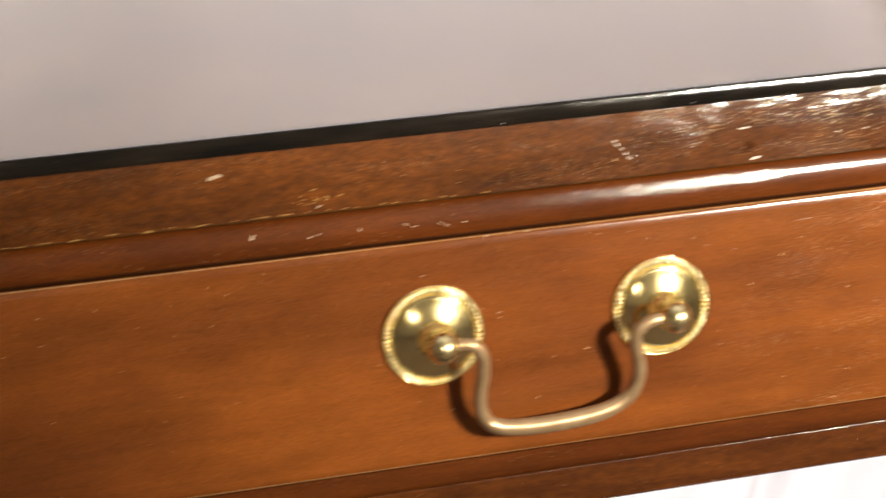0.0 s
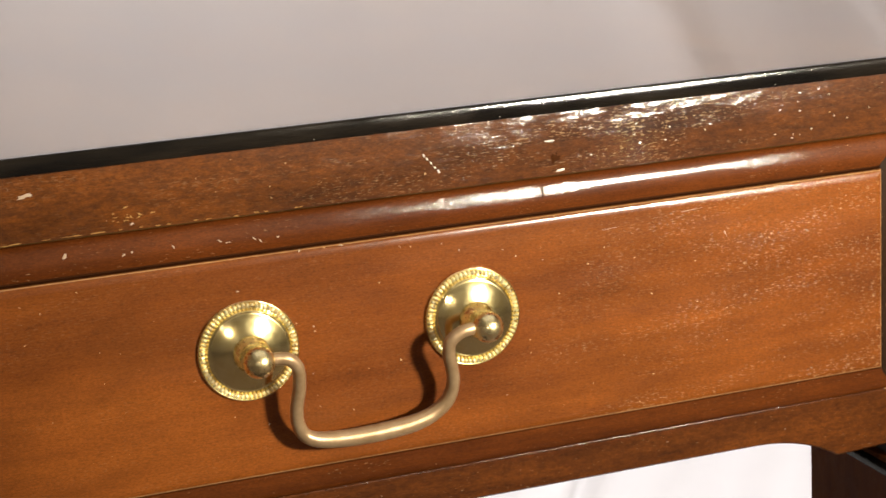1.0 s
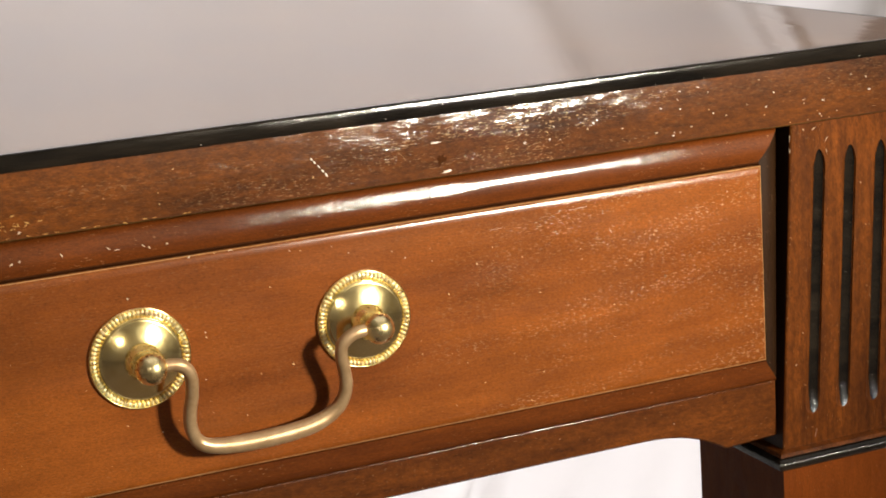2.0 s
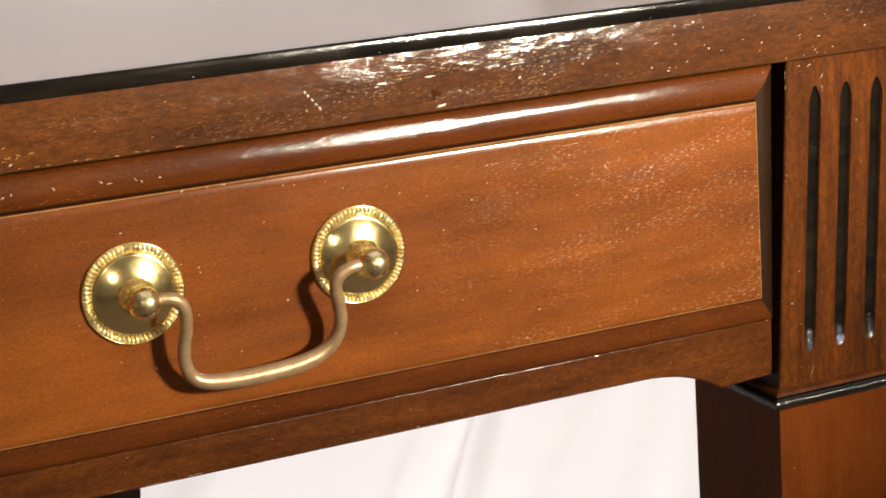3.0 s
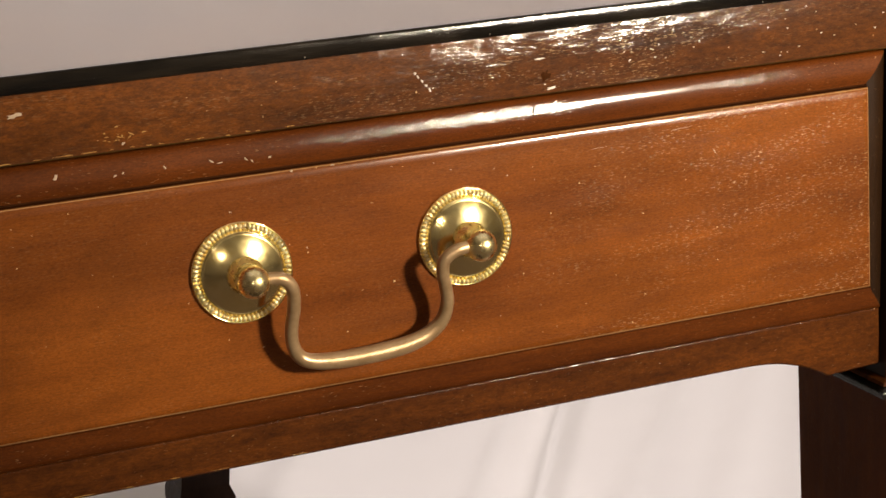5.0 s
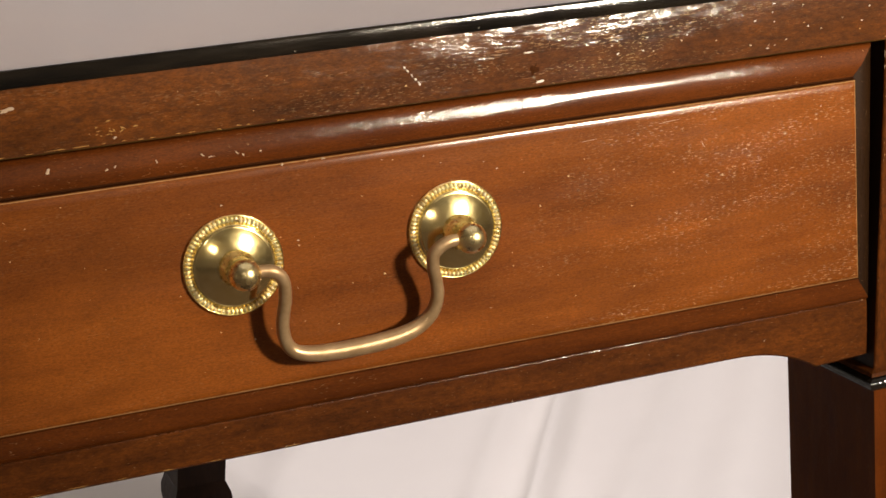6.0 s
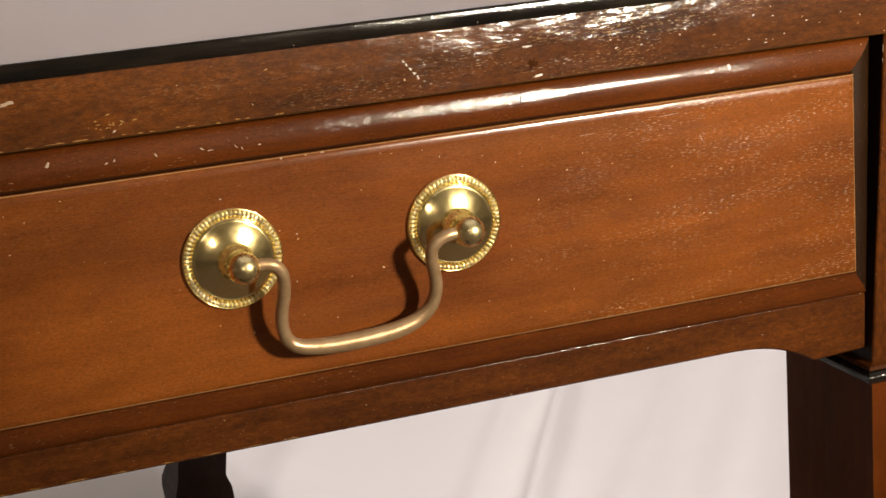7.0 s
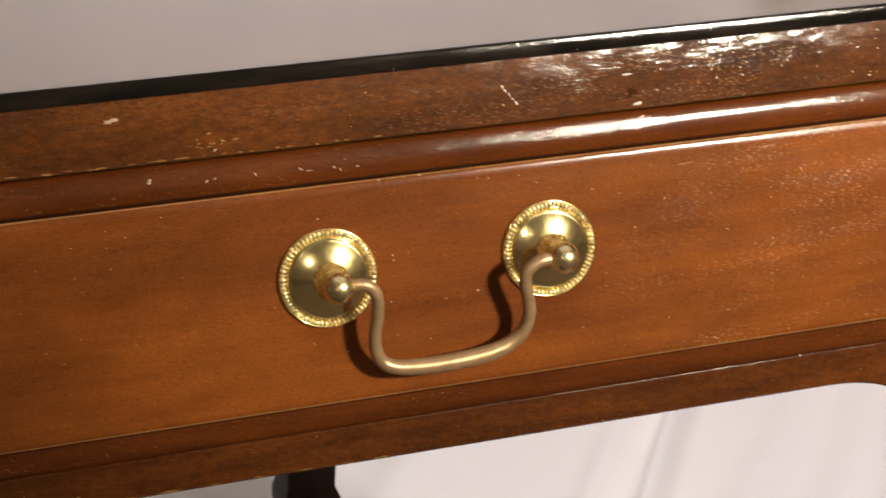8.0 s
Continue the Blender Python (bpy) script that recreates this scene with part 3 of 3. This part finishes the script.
def rosette(front, cx):
    c = (cx, 0.0, Z)
    bm = bmesh.new()
    prof = [(0.0194, 0.0), (0.0195, -0.0007), (0.0194, -0.0012), (0.0191, -0.0015), (0.0188, -0.0014), (0.0186, -0.0010),
            (0.0168, -0.0008), (0.0163, -0.0009), (0.0160, -0.0016), (0.0157, -0.0021), (0.0154, -0.0021)]
    for k in range(12):
        r = 0.0153 * (1 - k / 11) + 0.0062 * k / 11
        prof.append((r, -0.0020 - 0.0037 * (1 - (r / 0.0154) ** 2)))
    prof += [(0.0, -0.0050)]
    lathe(bm, prof, c, 72)
    plate = part("rosette", bm, M_BRASS, front, "polished round brass rosette with beaded rim")
    bm = bmesh.new()
    beads = 66
    for k in range(beads):
        q = 2 * math.pi * k / beads
        m = Matrix.Translation((cx + 0.01770 * math.cos(q), -0.0013, Z + 0.01770 * math.sin(q))) @ Matrix.Rotation(-q, 4, "Y") @ Matrix.Diagonal((1.4, 1.05, 0.88, 1))
        bmesh.ops.create_uvsphere(bm, u_segments=10, v_segments=6, radius=0.00081, matrix=m)
    part("beaded_rim", bm, M_BEAD, plate, "row of small brass beads", smooth=True)
    bm = bmesh.new()
    prof = [(0.0, -0.0038), (0.0066, -0.0045), (0.0071, -0.0054), (0.0070, -0.0066), (0.0064, -0.0080), (0.0057, -0.0094), (0.0053, -0.0110), (0.0052, -0.0122)]
    for k in range(15):
        q = math.radians(122 - 122 * k / 14)
        prof.append((0.0061 * math.sin(q), -0.0168 - 0.0061 * math.cos(q)))
    lathe(bm, prof, c, 40)
    part("knob_post", bm, M_KNOB, front, "brass ball-ended post")
    return plate


def bail(front):
    """Swan-neck handle hung between the two posts."""
    near = [(0.0036, 0.0010), (0.0072, 0.0011), (0.0115, -0.0002), (0.0141, -0.0042), (0.0140, -0.0112), (0.0124, -0.0186), (0.0123, -0.0246), (0.0142, -0.0296), (0.0190, -0.0326), (0.0300, -0.0340)]
    far = [(0.0034, 0.0010), (0.0066, 0.0010), (0.0112, 0.0002), (0.0156, -0.0030), (0.0164, -0.0080), (0.0157, -0.0130), (0.0155, -0.0192), (0.0180, -0.0255), (0.0235, -0.0298), (0.0315, -0.0325)]
    pts = [(x, z) for x, z in near] + [(0.0455, -0.0338)] + [(0.089 - x, z) for x, z in reversed(far)]
    def hung(x, z):                                  # the lower it is, the more it hangs back towards the drawer
        back = 0.0032 + 0.0082 * min(1.0, max(0.0, -z / 0.030))
        return x + back * (x + 0.1415) / 0.622, -0.0200 + back, Z + z - back * (0.167 - z) / 0.622
    pts = [hung(x, z) for x, z in pts]
    path = spline(pts, 8)
    n = len(path) - 1
    radii = []
    for i in range(n + 1):
        u = abs(2 * i / n - 1)                       # 0 in the middle, 1 at the ends
        radii.append(0.00245 + 0.0010 * math.exp(-(u / 0.25) ** 2) - 0.0003 * max(0, u - 0.85) / 0.15)
    bm = bmesh.new()
    tube(bm, path, radii, 20)
    part("bail_handle", bm, M_BAIL, front, "dull brass swan-neck drawer handle")


def carcase():
    """Side and back rails, set in behind the legs."""
    for x in (TX0 + 0.045, TX1 - 0.045 - 0.02):
        bm = bmesh.new()
        box(bm, x, x + 0.02, 0.066, TOP_DEPTH - 0.12, Z - 0.078, Z + 0.0515)
        part("side_rail", bm, M_RAIL, table)
    bm = bmesh.new()
    box(bm, MID - 0.24, MID + 0.24, TOP_DEPTH - 0.10, TOP_DEPTH - 0.08, Z - 0.078, Z + 0.0515)
    part("back_rail", bm, M_RAIL, table)
    for x in (MID - 0.2435 - 0.040, MID + 0.2445):
        bm = bmesh.new()
        box(bm, x, x + 0.038, 0.030, 0.58, Z - 0.078, Z + 0.0515)
        part("drawer_guide", bm, M_LINING_SHADE, table)


body = tabletop()
apron()
front = drawer()
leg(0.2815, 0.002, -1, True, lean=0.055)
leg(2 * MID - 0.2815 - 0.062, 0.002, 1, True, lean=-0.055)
# back legs: the shade under the table is put into their dark colour
leg(0.268, 1.345, -1, False, -1, -0.053, 0.0, 0.004, M_LINING_SHADE)
leg(2 * MID - 0.268 - 0.062, 1.345, 1, False, -1, 0.053, 0.0, 0.004, M_LINING_SHADE)
carcase()
for cx in (0.0005, 0.0897):
    rosette(front, cx)
bail(front)


# ------------------------------------------------------------------ marks of wear
def blob(bm, x, z, y, length, width, angle, seed, proud=0.0001):
    """A small ragged flake lying on an upright face."""
    rnd = random.Random(seed)
    ca, sa = math.cos(math.radians(angle)), math.sin(math.radians(angle))
    n = 12
    ring = []
    for k in range(n):
        q = 2 * math.pi * k / n
        r = rnd.uniform(0.35, 1.15)
        u, v = 0.5 * length * r * math.cos(q), 0.5 * width * r * math.sin(q)
        ring.append(bm.verts.new((x + u * ca - v * sa, y + 0.00005, Z + z + u * sa + v * ca)))
    top = bm.verts.new((x, y - proud, Z + z))
    for k in range(n):
        bm.faces.new((ring[k], ring[(k + 1) % n], top))
    bm.faces.new(list(reversed(ring)))


def mark(kind, parent, x, z, y, length, width, angle, material=None, label=""):
    bm = bmesh.new()
    blob(bm, x, z, y, length * 0.8, width * 0.75, angle, int(x * 9000 + z * 70000))
    part(kind, bm, material or M_CHIP, parent, label)


B = BAND_Y
# on the edge of the top: a slanting scratch, a dent with filler, bruises
for k, (x, z) in enumerate(((0.0732, 0.0660), (0.0742, 0.0646), (0.0757, 0.0628), (0.0772, 0.0610), (0.0786, 0.0592))):
    mark("scratch", body, x, z, B - 0.0001, 0.0021, 0.0013, -52 + 9 * (k % 2), M_WHITE_MARK)
rnd = random.Random(11)
for k in range(16):
    q, f = rnd.uniform(0, 6.28), rnd.random() ** 0.7
    mark("filler_patch", body, -0.0385 + 0.0085 * f * math.cos(q), 0.0565 + 0.0042 * f * math.sin(q), B, rnd.uniform(0.0012, 0.0042), rnd.uniform(0.0005, 0.0014), rnd.uniform(-40, 40), M_FILL, "yellowed filler")
for k in range(30):                                  # rubbed lower arris
    mark("rubbed_edge", body, -0.160 + 0.0064 * k + rnd.uniform(-0.004, 0.004), 0.0521 + rnd.uniform(0, 0.0007), B, rnd.uniform(0.006, 0.013) if k < 18 else 0.004, rnd.uniform(0.0007, 0.0012), rnd.uniform(-3, 3), M_FILL, "rubbed golden edge")
# the glint on the filler, laid on as a pale flake
mark("chip", body, -0.0383, 0.0543, B - 0.0001, 0.0020, 0.0014, 20)
mark("chip", body, -0.0750, 0.0690, B, 0.0070, 0.0032, 8)
mark("dent", body, 0.1262, 0.0585, B, 0.0130, 0.0085, 70, M_SHADE_BRUISE, "dark bruise")
mark("chip", body, 0.1278, 0.0537, B - 0.0003, 0.0056, 0.0020, 8, M_WHITE_MARK)
mark("chip", body, 0.2710, 0.0736, B + 0.0011, 0.0040, 0.0012, 6)
mark("chip", body, 0.1240, 0.0655, B + 0.0001, 0.0075, 0.0014, 2, M_WHITE_MARK)
for x, z in ((0.0715, 0.0700), (0.0690, 0.0702), (0.0855, 0.0708), (0.3020, 0.0537), (0.2950, 0.0530), (0.2300, 0.0560), (0.2330, 0.0556), (0.1600, 0.0640), (0.1905, 0.0625), (0.2550, 0.0600)):
    mark("chip", body, x, z, B + (0.0006 if z > 0.068 else 0), 0.0017, 0.0010, 10)
for k in range(34):                                  # small pale dashes strewn over the edge
    z = rnd.uniform(0.0545, 0.0735)
    back = 0.0013 * (max(0.0, z - 0.0611) / 0.0148) ** 2
    mark("pale_speck", body, rnd.uniform(0.135, 0.335), z, B + back - 0.0001, rnd.uniform(0.0008, 0.0021), rnd.uniform(0.0005, 0.0009), rnd.uniform(-12, 14), M_WHITE_MARK if k % 3 else M_CHIP)
# on the drawer
for x, z, ln, wd, an in ((0.0231, 0.0353, 0.0018, 0.0013, 0), (0.0390, 0.0354, 0.0026, 0.0012, 0), (0.0621, 0.0316, 0.0026, 0.0007, -58), (0.0790, 0.0305, 0.0016, 0.0007, 40), (0.2000, 0.0186, 0.0060, 0.0006, -62), (-0.0016, 0.0232, 0.0018, 0.0013, 0), (0.1090, 0.0214, 0.0018, 0.0012, 20), (0.0859, 0.0269, 0.0014, 0.0012, 0), (0.1025, -0.0343, 0.0012, 0.0010, 0), (0.1203, 0.0183, 0.0013, 0.0010, 0), (0.1036, 0.0248, 0.0012, 0.0009, 0), (0.0265, 0.0055, 0.0018, 0.0014, 0), (0.0246, -0.0130, 0.0013, 0.0010, 0), (0.2560, 0.0270, 0.0020, 0.0007, 60), (0.1490, 0.0270, 0.0160, 0.0004, 2), (0.1850, 0.0300, 0.0220, 0.0004, 3)):
    mark("scratch" if ln > 0.0021 else "chip", front, x, z, 0.0, ln, wd, an)
for x, z, ln, wd, an in ((-0.0416, 0.0418, 0.0020, 0.0014, 30), (-0.0385, 0.0426, 0.0017, 0.0011, 60), (-0.0232, 0.0425, 0.0026, 0.0010, -60), (-0.0060, 0.0424, 0.0030, 0.0008, -35), (-0.0028, 0.0414, 0.0034, 0.0006, 4), (0.0070, 0.0416, 0.0026, 0.0008, -40), (0.0093, 0.0405, 0.0018, 0.0009, -50), (0.0159, 0.0410, 0.0018, 0.0009, 0)):
    mark("chip", front, x, z, 0.0029, ln, wd, an)
mark("chip", front, -0.0624, 0.0440, 0.0031, 0.0050, 0.0022, 62)
mark("nick", front, 0.1228, 0.0440, 0.0030, 0.0072, 0.0010, 78, M_SHADE_BRUISE, "dark nick across the lip")
rail = next(o for o in table.children if o.name == "apron")
for x, z, ln, wd, an in ((0.1120, -0.0776, 0.0022, 0.0012, 10), (0.0157, -0.0777, 0.0026, 0.0011, 5), (0.0190, -0.0774, 0.0012, 0.0009, 0), (0.0500, -0.0700, 0.0011, 0.0008, 0), (0.1750, -0.0690, 0.0014, 0.0007, 30), (0.2300, -0.0730, 0.0012, 0.0009, 0)):
    mark("chip", rail, x, z, 0.0070, ln, wd, an)
for k in range(14):                                  # rubbed lower arris of the rail
    mark("rubbed_edge", rail, -0.20 + 0.017 * k + rnd.uniform(-0.004, 0.004), -0.0777, 0.0070, rnd.uniform(0.009, 0.022), rnd.uniform(0.0005, 0.0008), 0, M_FILL, "rubbed golden edge")
# on the leg: paint flecks and a worn corner
legs = [o for o in table.children if o.name.startswith("leg")]
for x, z, ln, wd, an in ((0.2889, 0.0455, 0.0060, 0.0009, 88), (0.2888, 0.0395, 0.0030, 0.0008, 90), (0.3075, 0.0425, 0.0050, 0.0010, 55), (0.3076, 0.0370, 0.0050, 0.0007, -80), (0.2990, -0.0890, 0.0080, 0.0004, 72), (0.2960, 0.0480, 0.0020, 0.0010, 0), (0.3010, 0.0478, 0.0030, 0.0012, 30), (0.3250, 0.0210, 0.0012, 0.0012, 0), (0.2935, -0.0420, 0.0012, 0.0012, 0), (0.2895, -0.0560, 0.0016, 0.0009, 0)):
    mark("paint_fleck", legs[0], x, z, 0.0019, ln, wd * 0.75, an)
